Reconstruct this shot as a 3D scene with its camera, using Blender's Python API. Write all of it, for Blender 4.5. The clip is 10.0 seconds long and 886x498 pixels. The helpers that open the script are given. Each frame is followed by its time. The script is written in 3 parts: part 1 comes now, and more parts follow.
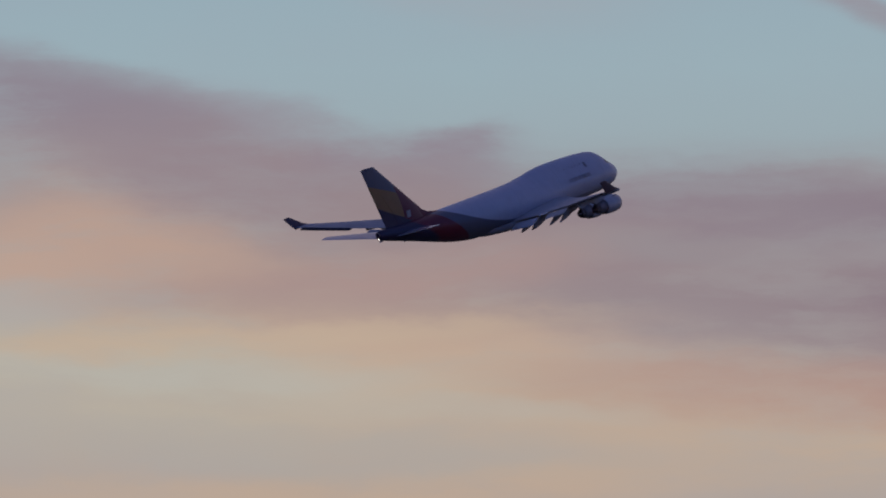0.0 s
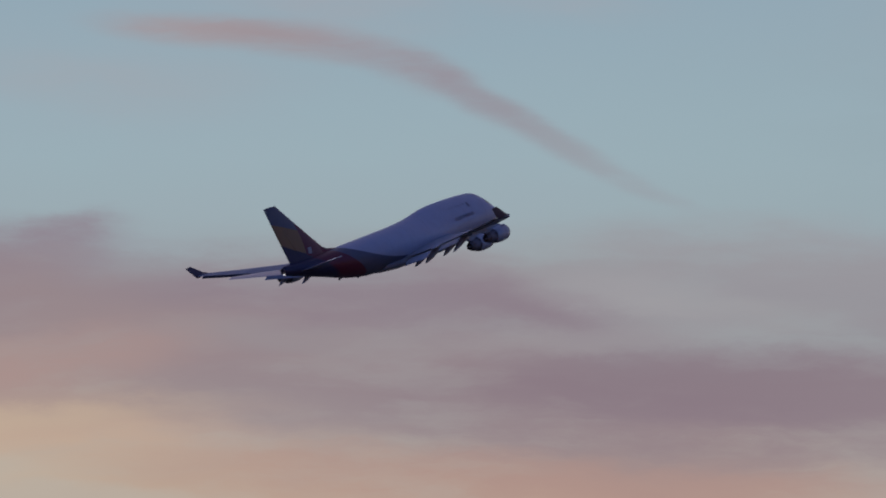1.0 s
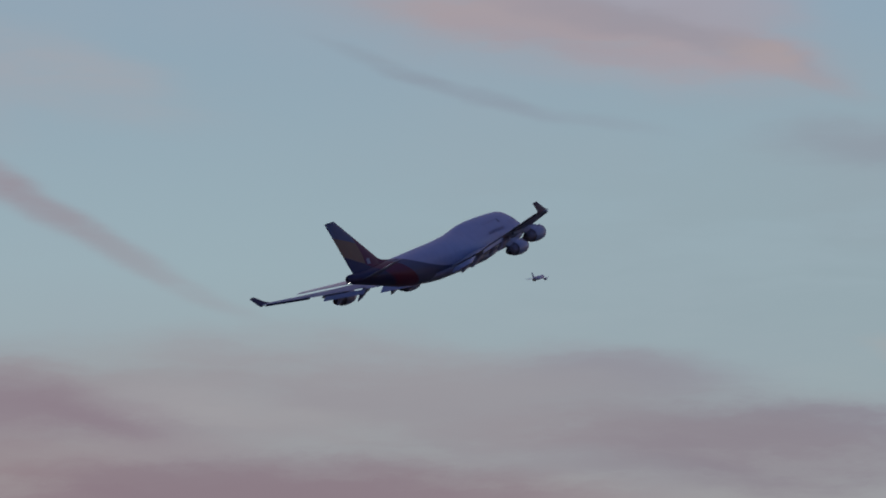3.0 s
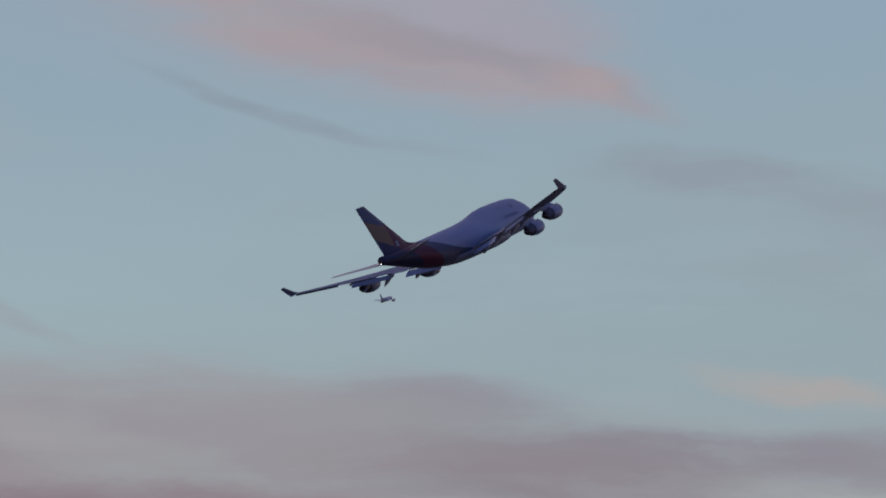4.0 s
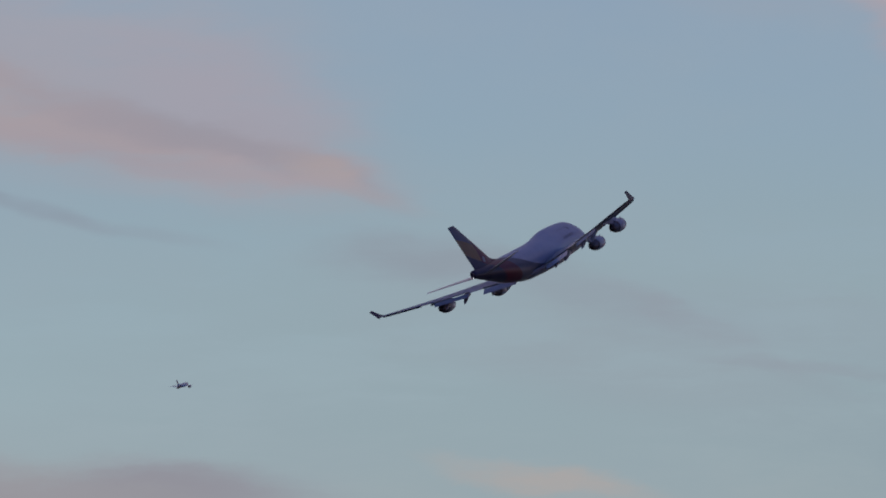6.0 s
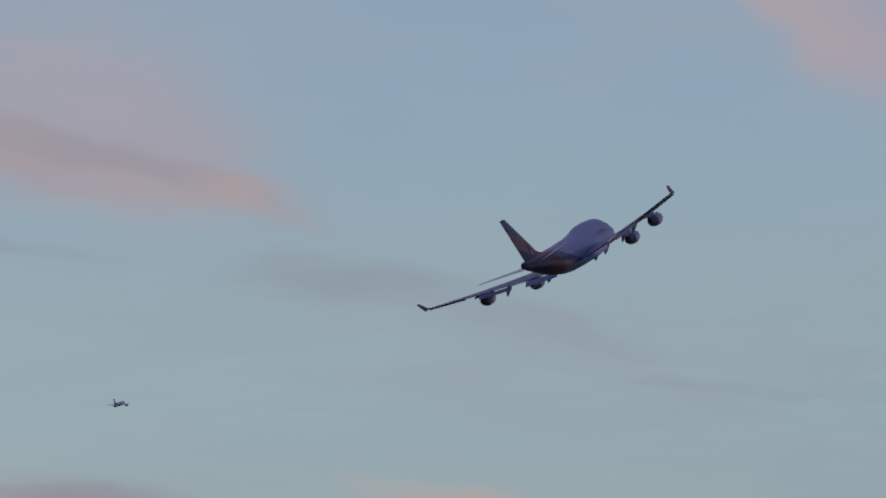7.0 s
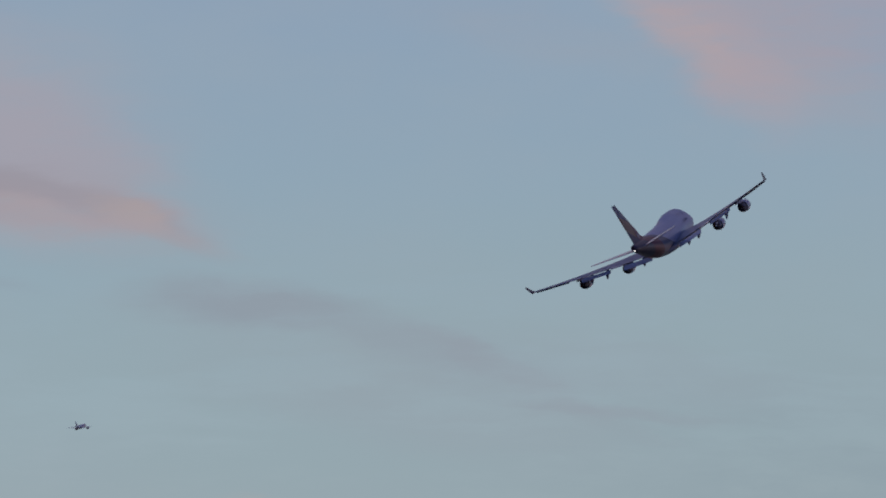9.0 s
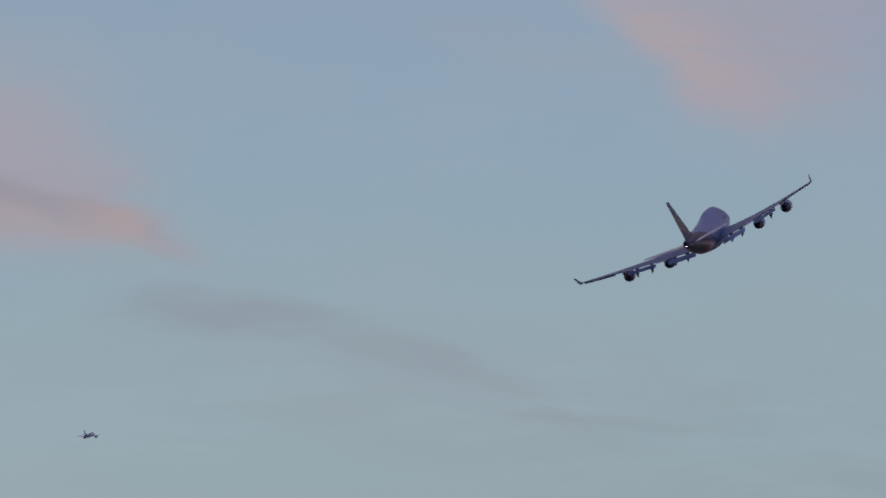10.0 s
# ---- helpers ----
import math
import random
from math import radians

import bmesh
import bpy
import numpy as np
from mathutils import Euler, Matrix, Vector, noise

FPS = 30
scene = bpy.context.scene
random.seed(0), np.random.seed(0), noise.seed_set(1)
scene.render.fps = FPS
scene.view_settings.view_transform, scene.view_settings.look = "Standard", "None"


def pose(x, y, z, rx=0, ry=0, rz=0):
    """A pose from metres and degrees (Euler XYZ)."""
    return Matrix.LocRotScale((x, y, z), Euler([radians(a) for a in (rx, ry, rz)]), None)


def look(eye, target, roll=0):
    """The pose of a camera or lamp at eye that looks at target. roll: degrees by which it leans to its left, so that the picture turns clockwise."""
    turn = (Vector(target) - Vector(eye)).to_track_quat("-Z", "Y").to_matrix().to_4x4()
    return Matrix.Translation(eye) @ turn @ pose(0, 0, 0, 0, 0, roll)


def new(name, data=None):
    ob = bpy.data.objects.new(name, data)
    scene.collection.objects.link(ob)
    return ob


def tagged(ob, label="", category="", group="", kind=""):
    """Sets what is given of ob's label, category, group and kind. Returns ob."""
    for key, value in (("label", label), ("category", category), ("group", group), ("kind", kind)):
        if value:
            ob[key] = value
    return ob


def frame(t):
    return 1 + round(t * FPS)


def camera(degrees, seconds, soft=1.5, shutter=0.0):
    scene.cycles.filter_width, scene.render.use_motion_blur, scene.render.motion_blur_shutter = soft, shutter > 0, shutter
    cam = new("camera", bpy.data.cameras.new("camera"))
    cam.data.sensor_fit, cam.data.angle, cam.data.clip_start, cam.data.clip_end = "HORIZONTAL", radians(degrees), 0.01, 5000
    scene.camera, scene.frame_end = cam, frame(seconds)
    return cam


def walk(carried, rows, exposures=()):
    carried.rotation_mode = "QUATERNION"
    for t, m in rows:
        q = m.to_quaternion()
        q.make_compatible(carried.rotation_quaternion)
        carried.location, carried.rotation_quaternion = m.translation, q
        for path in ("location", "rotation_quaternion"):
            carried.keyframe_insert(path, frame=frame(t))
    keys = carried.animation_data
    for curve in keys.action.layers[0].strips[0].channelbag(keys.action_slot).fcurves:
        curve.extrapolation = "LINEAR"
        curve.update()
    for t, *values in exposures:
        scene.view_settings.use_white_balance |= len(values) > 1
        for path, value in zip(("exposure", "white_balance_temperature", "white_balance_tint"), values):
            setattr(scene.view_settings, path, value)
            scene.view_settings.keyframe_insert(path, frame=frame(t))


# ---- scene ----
# A jumbo freighter climbs away at dusk; a long lens on a tripod pans after it.
cam = camera(5.6105, 10.0, soft=1.85)
EYE = (0.0, 0.0, 1.7)


def aim(bearing, height):
    """The camera's pose, with its bearing to the right of north and its height over the horizon in degrees."""
    return pose(*EYE, 90 + height, 0, -bearing)


walk(cam, [
    (0.0, aim(0.000, 8.000)), (0.5, aim(1.393, 8.150)), (1.0, aim(2.515, 8.562)), (1.5, aim(3.313, 8.870)),
    (2.0, aim(4.038, 9.096)), (2.5, aim(4.836, 9.196)), (3.0, aim(5.319, 9.257)), (3.2, aim(5.380, 9.268)),
    (4.3, aim(6.916, 9.526)), (4.5, aim(7.091, 9.608)), (5.0, aim(7.396, 9.790)), (5.2, aim(7.512, 9.844)),
    (6.5, aim(8.556, 10.041)), (7.0, aim(8.767, 10.102)), (7.5, aim(8.869, 10.134)), (8.0, aim(9.043, 10.170)),
    (8.5, aim(9.254, 10.213)), (9.0, aim(9.407, 10.260)), (9.5, aim(9.498, 10.288)), (10.0, aim(9.535, 10.313)),
])

# ---- light: dusk sky, the sun down at the horizon ahead, to the left ----
SUN_BEARING, SUN_HEIGHT = -35.0, 0.6
sun = new("sun", bpy.data.lights.new("sun", "SUN"))
sun.data.energy, sun.data.angle, sun.data.color = 0.15, radians(6), (1.0, 0.52, 0.38)
b, h = radians(SUN_BEARING), radians(SUN_HEIGHT)
sun.matrix_world = look((0, 0, 0), (-math.sin(b) * math.cos(h), -math.cos(b) * math.cos(h), -math.sin(h)))


def lin(c):
    """Linear colour from an sRGB colour of 0 to 255."""
    return tuple(((v / 255 + 0.055) / 1.055) ** 2.4 if v > 10 else v / 3294.6 for v in c) + (1.0,)


class Nodes:
    """A short way to write node trees."""

    def __init__(self, tree):
        self.tree = tree

    def add(self, kind, **sets):
        n = self.tree.nodes.new(kind)
        for k, v in sets.items():
            setattr(n, k, v)
        return n

    def put(self, socket, v):
        if isinstance(v, bpy.types.NodeSocket):
            self.tree.links.new(v, socket)
        else:
            socket.default_value = v

    def math(self, op, a, b=0.0, c=0.0):
        n = self.add("ShaderNodeMath", operation=op)
        for s, v in zip(n.inputs, (a, b, c)):
            self.put(s, v)
        return n.outputs[0]

    def vec(self, op, a, b=(0, 0, 0)):
        n = self.add("ShaderNodeVectorMath", operation=op)
        self.put(n.inputs[0], a), self.put(n.inputs[1], b)
        return n.outputs[0]

    def mix(self, f, a, b):
        n = self.add("ShaderNodeMix", data_type="RGBA")
        self.put(n.inputs[0], f), self.put(n.inputs[6], a), self.put(n.inputs[7], b)
        return n.outputs[2]

    def noise(self, v, scale, detail=4.0, rough=0.55):
        n = self.add("ShaderNodeTexNoise")
        self.put(n.inputs["Vector"], v)
        n.inputs["Scale"].default_value, n.inputs["Detail"].default_value, n.inputs["Roughness"].default_value = scale, detail, rough
        return n

    def xyz(self, x, y, z=0.0):
        n = self.add("ShaderNodeCombineXYZ")
        for s, v in zip(n.inputs, (x, y, z)):
            self.put(s, v)
        return n.outputs[0]

    def split(self, v):
        n = self.add("ShaderNodeSeparateXYZ")
        self.put(n.inputs[0], v)
        return n.outputs

    def step(self, v, lo, hi):
        n = self.add("ShaderNodeMapRange", interpolation_type="SMOOTHERSTEP")
        self.put(n.inputs[0], v)
        n.inputs[1].default_value, n.inputs[2].default_value = lo, hi
        return n.outputs[0]


world = bpy.data.worlds.new("dusk")
scene.world = world
world.use_nodes = True
world.node_tree.nodes.clear()
W = Nodes(world.node_tree)
way = W.vec("NORMALIZE", W.add("ShaderNodeTexCoord").outputs["Generated"])
wx, wy, wz = W.split(way)
bearing = W.math("MULTIPLY", W.math("ARCTAN2", wx, wy), 180 / math.pi * 0.985)
height = W.math("MULTIPLY", W.math("ARCSINE", wz), 180 / math.pi)
flat_place = W.xyz(bearing, height)
# the air between the clouds, from the warm horizon to the blue above
ramp = W.add("ShaderNodeValToRGB")
W.put(ramp.inputs[0], W.math("DIVIDE", W.math("ADD", height, 10.0), 70.0))
marks = ((-2.0, (50, 46, 52)), (0.0, (62, 54, 62)), (2.0, (94, 78, 85)), (4.5, (166, 137, 131)), (7.0, (180, 168, 157)), (8.2, (156, 167, 171)), (9.2, (154, 175, 184)),
         (10.3, (145, 167, 181)), (11.8, (140, 161, 183)), (20.0, (138, 124, 144)), (60.0, (108, 95, 121)))
for i, (at, colour) in enumerate(marks):
    stop = ramp.color_ramp.elements[i] if i < 2 else ramp.color_ramp.elements.new(0.5)
    stop.position = (at + 10) / 70
for stop, (at, colour) in zip(ramp.color_ramp.elements, marks):
    stop.position, stop.color = (at + 10) / 70, lin(colour)
# wind-drawn ripples that ruffle the clouds
lean = W.vec("MULTIPLY", flat_place, (0.35, 1.0, 1.0))
slow = W.noise(lean, 0.9, 3.0).outputs["Color"]
fine = W.noise(lean, 3.4, 6.0, 0.66).outputs["Color"]
ripple = W.vec("ADD", W.vec("MULTIPLY", W.vec("SUBTRACT", slow, (0.5, 0.5, 0.5)), (1.3, 0.55, 0)),
               W.vec("MULTIPLY", W.vec("SUBTRACT", fine, (0.5, 0.5, 0.5)), (0.5, 0.24, 0)))
ruffled = W.vec("ADD", flat_place, ripple)
body_noise = W.noise(W.vec("MULTIPLY", flat_place, (0.4, 1.3, 1.0)), 1.6, 6.0, 0.6).outputs["Fac"]
fibres = W.noise(W.vec("MULTIPLY", W.vec("ADD", flat_place, ripple), (0.22, 1.6, 1.0)), 3.4, 5.0, 0.62).outputs["Fac"]
veil = W.step(W.math("MULTIPLY_ADD", fibres, 0.45, W.math("MULTIPLY", body_noise, 0.62)), 0.36, 0.64)

streak_tree = bpy.data.node_groups.new("cloud_streak", "ShaderNodeTree")
for name, kind in (("Place", "Vector"), ("Middle", "Vector"), ("Turn", "Float"), ("Size", "Vector"), ("Bend", "Float")):
    streak_tree.interface.new_socket(name, in_out="INPUT", socket_type="NodeSocket" + kind)
streak_tree.interface.new_socket("Cover", in_out="OUTPUT", socket_type="NodeSocketFloat")
G = Nodes(streak_tree)
gi, go = G.add("NodeGroupInput").outputs, G.add("NodeGroupOutput")
turn = G.add("ShaderNodeVectorRotate", rotation_type="Z_AXIS")
G.put(turn.inputs["Vector"], G.vec("SUBTRACT", gi[0], gi[1])), G.put(turn.inputs["Angle"], gi[2])
sx, sy, _ = G.split(G.vec("DIVIDE", turn.outputs[0], gi[3]))
sy = G.math("ADD", sy, G.math("MULTIPLY", gi[4], G.math("MULTIPLY", sx, sx)))
far = G.math("SQRT", G.math("ADD", G.math("MULTIPLY", sx, sx), G.math("MULTIPLY", sy, sy)))
G.put(go.inputs[0], G.math("SUBTRACT", 1.0, G.step(far, 0.15, 1.6)))

# faint uneven haze in the clear air
haze = W.step(W.noise(W.vec("MULTIPLY", flat_place, (0.5, 1.0, 1.0)), 0.8, 5.0, 0.6).outputs["Fac"], 0.3, 0.75)
# away from the sunset the low sky turns from amber to mauve
mauve = W.math("MULTIPLY", W.step(bearing, 11.5, 20.0), W.math("MULTIPLY", W.step(height, 13.0, 7.5), W.step(height, 0.8, 3.8)))
air = W.mix(W.math("MULTIPLY", mauve, 0.9), ramp.outputs[0], lin((154, 129, 147)))
sky = W.mix(W.math("MULTIPLY", haze, 0.3), air, lin((155, 167, 178)))


layers, layer_place = 0, ruffled


calm_place = W.vec("ADD", flat_place, W.vec("MULTIPLY", ripple, (0.38, 0.38, 0.38)))


def cloud(at, up, half_length, half_width, angle, bend, colour, cover, calm=False):
    """Lays one soft cloud over the sky: its middle, half sizes and lean in degrees; a calm one keeps a smooth outline."""
    global sky, layers, layer_place
    layers += 1
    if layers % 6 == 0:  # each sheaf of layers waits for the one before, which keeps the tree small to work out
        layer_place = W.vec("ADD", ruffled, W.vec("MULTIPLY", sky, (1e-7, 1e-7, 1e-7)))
    n = W.add("ShaderNodeGroup")
    n.node_tree = streak_tree
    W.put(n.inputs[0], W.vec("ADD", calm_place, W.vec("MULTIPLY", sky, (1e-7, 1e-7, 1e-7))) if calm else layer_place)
    n.inputs[1].default_value, n.inputs[2].default_value = (at, up, 0), radians(-angle)
    n.inputs[3].default_value, n.inputs[4].default_value = (half_length, half_width, 1), bend
    thick = W.math("MULTIPLY", W.math("MULTIPLY", n.outputs[0], cover), W.math("MULTIPLY_ADD", veil, 0.5, 0.48))
    sky = W.mix(thick, sky, lin(colour))


cloud(9.83, 9.17, 5.01, 1.18, 0, 0, (146, 164, 172), 0.7)
cloud(12.0, 8.90, 1.70, 0.70, 0, 0, (141, 157, 167), 0.5)
cloud(-1.73, 7.22, 3.22, 0.43, 0, 0, (186, 176, 160), 0.8)
cloud(2.56, 6.86, 2.86, 0.39, -3, 0, (194, 168, 145), 0.8)
cloud(-2.38, 8.00, 1.18, 0.39, 4, 0, (192, 163, 146), 0.85)
cloud(-1.02, 6.75, 2.15, 0.18, -4, 0, (172, 166, 160), 0.6)
cloud(-0.48, 6.46, 2.86, 0.14, 0, 0, (194, 168, 145), 0.6)
cloud(-0.95, 7.79, 1.18, 0.16, 8, 0, (176, 146, 136), 0.7)
cloud(-1.55, 7.50, 1.50, 0.14, 6, 0, (194, 168, 145), 0.6)
cloud(0.42, 7.43, 1.50, 0.21, -4, 0, (184, 158, 146), 0.7)
cloud(-0.10, 7.42, 1.07, 0.43, 3, 0, (196, 170, 148), 0.7)
cloud(2.90, 7.10, 2.51, 0.16, -2, 0, (176, 144, 134), 0.7)
cloud(0.93, 7.99, 1.72, 0.25, -2, 0, (164, 138, 136), 0.6)
cloud(-1.63, 8.15, 2.58, 0.54, -8, 0, (166, 144, 140), 0.8)
cloud(-1.91, 8.61, 1.86, 0.39, -12, 0, (152, 138, 144), 0.8)
cloud(2.21, 7.90, 2.01, 0.61, -6, 0, (146, 131, 138), 0.85)
cloud(0.06, 7.90, 1.50, 0.39, -4, 0, (158, 140, 140), 0.7)
cloud(1.29, 8.03, 2.01, 0.39, 0, 0, (152, 136, 140), 0.7)
cloud(4.16, 7.42, 2.33, 0.39, 0, 0, (148, 129, 134), 0.85)
cloud(3.26, 7.01, 2.51, 0.21, 0, 0, (174, 144, 136), 0.7)
cloud(-2.38, 8.00, 0.93, 0.32, 4, 0, (192, 163, 146), 0.6)
cloud(-2.49, 9.17, 0.72, 0.14, -10, 0, (146, 146, 156), 0.7)
cloud(-2.34, 8.90, 1.36, 0.25, -12, 0, (140, 129, 141), 0.85)
cloud(-1.30, 8.54, 1.50, 0.25, -5, 0, (148, 134, 141), 0.8)
cloud(-1.02, 8.77, 0.72, 0.13, -12, 0, (148, 146, 156), 0.6)
cloud(-0.66, 8.43, 1.29, 0.23, -3, 0, (148, 132, 139), 0.8)
cloud(-0.09, 8.58, 0.79, 0.18, 3, 0, (143, 131, 142), 0.75)
cloud(3.41, 8.19, 1.00, 0.18, -8, 0, (152, 150, 156), 0.6)
cloud(0.20, 8.67, 0.34, 0.10, 0, 0, (142, 128, 140), 0.5)
cloud(0.06, 8.25, 1.72, 0.25, -2, 0, (150, 134, 138), 0.75)
cloud(2.03, 8.25, 1.50, 0.27, -4, 0, (141, 129, 140), 0.8)
cloud(1.96, 7.65, 1.65, 0.30, -5, 0, (146, 131, 137), 0.65)
cloud(1.67, 7.95, 1.07, 0.11, -3, 0, (150, 145, 150), 0.5)
cloud(3.55, 8.14, 0.61, 0.11, -4, 0, (138, 123, 134), 0.55)
cloud(4.16, 7.67, 1.50, 0.27, 0, 0, (137, 121, 132), 0.85)
cloud(4.52, 8.49, 1.25, 0.25, -3, 0, (156, 152, 158), 0.6)
cloud(4.23, 7.69, 1.22, 0.21, 0, 0, (138, 123, 134), 0.6)
cloud(2.08, 8.17, 1.36, 0.18, -5, 0, (140, 126, 136), 0.55)
cloud(3.69, 8.35, 1.50, 0.25, -3, 0, (160, 157, 160), 0.6)
cloud(4.23, 7.67, 1.72, 0.21, 0, 0, (138, 122, 131), 0.8)
cloud(6.13, 8.45, 1.00, 0.21, -4, 0, (148, 144, 153), 0.6)
cloud(4.84, 8.13, 2.86, 0.39, -3, 0, (144, 139, 147), 0.7)
cloud(2.90, 8.16, 0.86, 0.16, -12, 0, (138, 123, 134), 0.7)
cloud(6.38, 8.48, 0.79, 0.14, -2, 0, (140, 135, 147), 0.4)
cloud(4.48, 7.75, 1.22, 0.16, 0, 0, (138, 123, 132), 0.7)
cloud(7.27, 7.95, 1.00, 0.20, -5, 0, (138, 130, 140), 0.7)
cloud(5.09, 8.36, 1.61, 0.25, -8, 0, (152, 150, 156), 0.7)
cloud(8.49, 8.13, 1.50, 0.16, -3, 0, (139, 134, 146), 0.85)
cloud(9.57, 8.11, 0.90, 0.21, -3, 0, (142, 138, 148), 0.7)
cloud(6.70, 8.04, 1.79, 0.14, -2, 0, (150, 142, 148), 0.7)
cloud(7.28, 7.97, 1.50, 0.32, -2, 0, (137, 130, 140), 0.75)
cloud(8.78, 8.51, 0.68, 0.07, -6, 0, (172, 166, 164), 0.85)
# a drawn-out arc of rosy cloud
cloud(0.95, 9.95, 0.62, 0.10, -5, 0, (163, 148, 152), 0.85, True)
cloud(1.60, 9.87, 0.62, 0.12, -8, 0, (157, 144, 150), 0.85, True)
cloud(2.20, 9.72, 0.52, 0.12, -17, 0, (152, 142, 151), 0.85, True)
cloud(2.68, 9.52, 0.46, 0.10, -26, 0, (149, 143, 153), 0.75, True)
cloud(3.12, 9.29, 0.46, 0.08, -28, 0, (150, 149, 158), 0.65, True)
cloud(3.62, 9.03, 0.48, 0.07, -27, 0, (152, 156, 164), 0.5, True)
# thin grey wisps
cloud(4.90, 10.41, 0.50, 0.05, -21, 0, (139, 151, 164), 0.6, True)
cloud(5.45, 10.22, 0.50, 0.05, -16, 0, (139, 150, 164), 0.6, True)
cloud(6.10, 10.07, 0.60, 0.045, -9, 0, (142, 154, 167), 0.38, True)
cloud(9.06, 9.30, 1.40, 0.35, -15, 0, (149, 160, 170), 0.5)
cloud(5.45, 10.94, 2.01, 0.47, -14, 0, (161, 158, 167), 0.9)
cloud(5.70, 10.79, 1.58, 0.24, -15, 0, (168, 155, 160), 0.9)
cloud(6.42, 10.85, 0.64, 0.15, -20, 0, (156, 151, 163), 0.6)
cloud(5.99, 10.56, 0.72, 0.09, -15, 0, (158, 152, 163), 0.5)
cloud(6.95, 10.51, 0.82, 0.16, -13, 0, (166, 156, 164), 0.65)
cloud(7.21, 10.43, 0.32, 0.09, -14, 0, (170, 158, 162), 0.45)
cloud(6.13, 11.08, 1.15, 0.30, -14, 0, (160, 159, 171), 0.8)
cloud(6.52, 10.29, 0.86, 0.10, -6, 0, (158, 164, 175), 0.5)
cloud(6.07, 11.26, 1.36, 0.50, -10, 0, (160, 162, 174), 0.75)
cloud(6.69, 11.02, 0.82, 0.29, -15, 0, (163, 159, 171), 0.6)
cloud(6.69, 10.60, 1.07, 0.11, -18, 0, (151, 148, 159), 0.7)
cloud(5.74, 10.85, 0.82, 0.11, -17, 0, (157, 149, 158), 0.6)
cloud(7.22, 10.42, 0.30, 0.09, -22, 0, (182, 163, 158), 0.4)
cloud(7.50, 10.33, 0.45, 0.055, -14, 0, (163, 157, 164), 0.5, True)
cloud(6.69, 10.39, 0.72, 0.10, -6, 0, (166, 157, 165), 0.6)
cloud(8.06, 9.89, 0.72, 0.14, -2, 0, (142, 151, 163), 0.7)
cloud(9.06, 9.64, 0.93, 0.12, -12, 0, (144, 157, 168), 0.5)
cloud(9.89, 9.24, 0.93, 0.08, -14, 0, (146, 158, 168), 0.4)
cloud(10.25, 9.49, 1.43, 0.21, -6, 0, (148, 161, 172), 0.4)
cloud(8.70, 9.73, 1.18, 0.11, -14, 0, (146, 155, 166), 0.25)
cloud(9.59, 9.49, 0.64, 0.09, -22, 0, (146, 154, 165), 0.5)
cloud(10.35, 9.21, 0.72, 0.06, -4, 0, (146, 155, 166), 0.5)
cloud(2.60, 10.36, 1.2, 0.26, -12, 0, (162, 165, 173), 0.7)
cloud(1.55, 10.30, 0.8, 0.30, -20, 0, (166, 164, 171), 0.55)
cloud(0.22, 9.57, 0.90, 0.25, -3, 0, (160, 166, 174), 0.5)
cloud(11.44, 11.75, 0.86, 0.43, -45, 0, (163, 159, 170), 0.85)
cloud(10.99, 11.61, 0.68, 0.32, -48, 0, (172, 159, 167), 0.85)
cloud(10.72, 11.75, 0.50, 0.20, -48, 0, (178, 161, 165), 0.6)
cloud(11.90, 11.75, 0.86, 0.36, -10, 0, (160, 157, 171), 0.75)
cloud(9.83, 11.64, 1.00, 0.18, -10, 0, (152, 161, 175), 0.4)
cloud(-1.55, 7.20, 1.65, 0.13, -2, 0, (181, 179, 171), 0.7)
cloud(-1.09, 7.43, 1.79, 0.09, 3, 0, (194, 173, 152), 0.6)
cloud(0.24, 6.95, 1.18, 0.09, -4, 0, (182, 176, 166), 0.6)
cloud(4.16, 8.14, 0.72, 0.14, -3, 0, (158, 157, 160), 0.5)
cloud(3.41, 7.95, 0.86, 0.09, 4, 0, (160, 157, 160), 0.4)
cloud(5.66, 7.51, 1.25, 0.29, 0, 0, (142, 128, 136), 0.7)
cloud(-0.10, 7.85, 1.00, 0.20, 3, 0, (174, 146, 140), 0.6)
cloud(-1.36, 7.94, 0.50, 0.21, 3, 0, (196, 164, 144), 0.4)
cloud(-2.55, 7.61, 0.50, 0.13, 2, 0, (173, 168, 165), 0.6)
cloud(3.60, 8.24, 0.70, 0.17, -4, 0, (163, 162, 166), 0.55)

# round the rest of the sky: the darker dusk behind the camera
nishita = W.add("ShaderNodeTexSky", sky_type="NISHITA", sun_disc=False, sun_elevation=radians(SUN_HEIGHT), sun_rotation=radians(SUN_BEARING), ozone_density=3.4, dust_density=0.3)

ahead = W.math("ADD", W.math("MULTIPLY", wx, math.sin(radians(8))), W.math("MULTIPLY", wy, math.cos(radians(8))))
afterglow = W.step(W.math("MULTIPLY", ahead, -1.0), -0.45, 0.65)  # the sky opposite the sunset is rosier
overhead = W.mix(W.step(wz, 0.45, 1.0), (1, 1, 1, 1), (1.4, 1.05, 0.98, 1))  # high thin cloud still catches the last light
dusk = W.vec("MULTIPLY", W.vec("MULTIPLY", nishita.outputs[0], overhead), W.mix(afterglow, (0.36, 0.33, 0.46, 1), (0.50, 0.35, 0.46, 1)))
front = W.step(ahead, 0.25, 0.95)
background = W.add("ShaderNodeBackground")
W.put(background.inputs[0], W.mix(front, dusk, sky))
W.put(W.add("ShaderNodeOutputWorld").inputs[0], background.outputs[0])


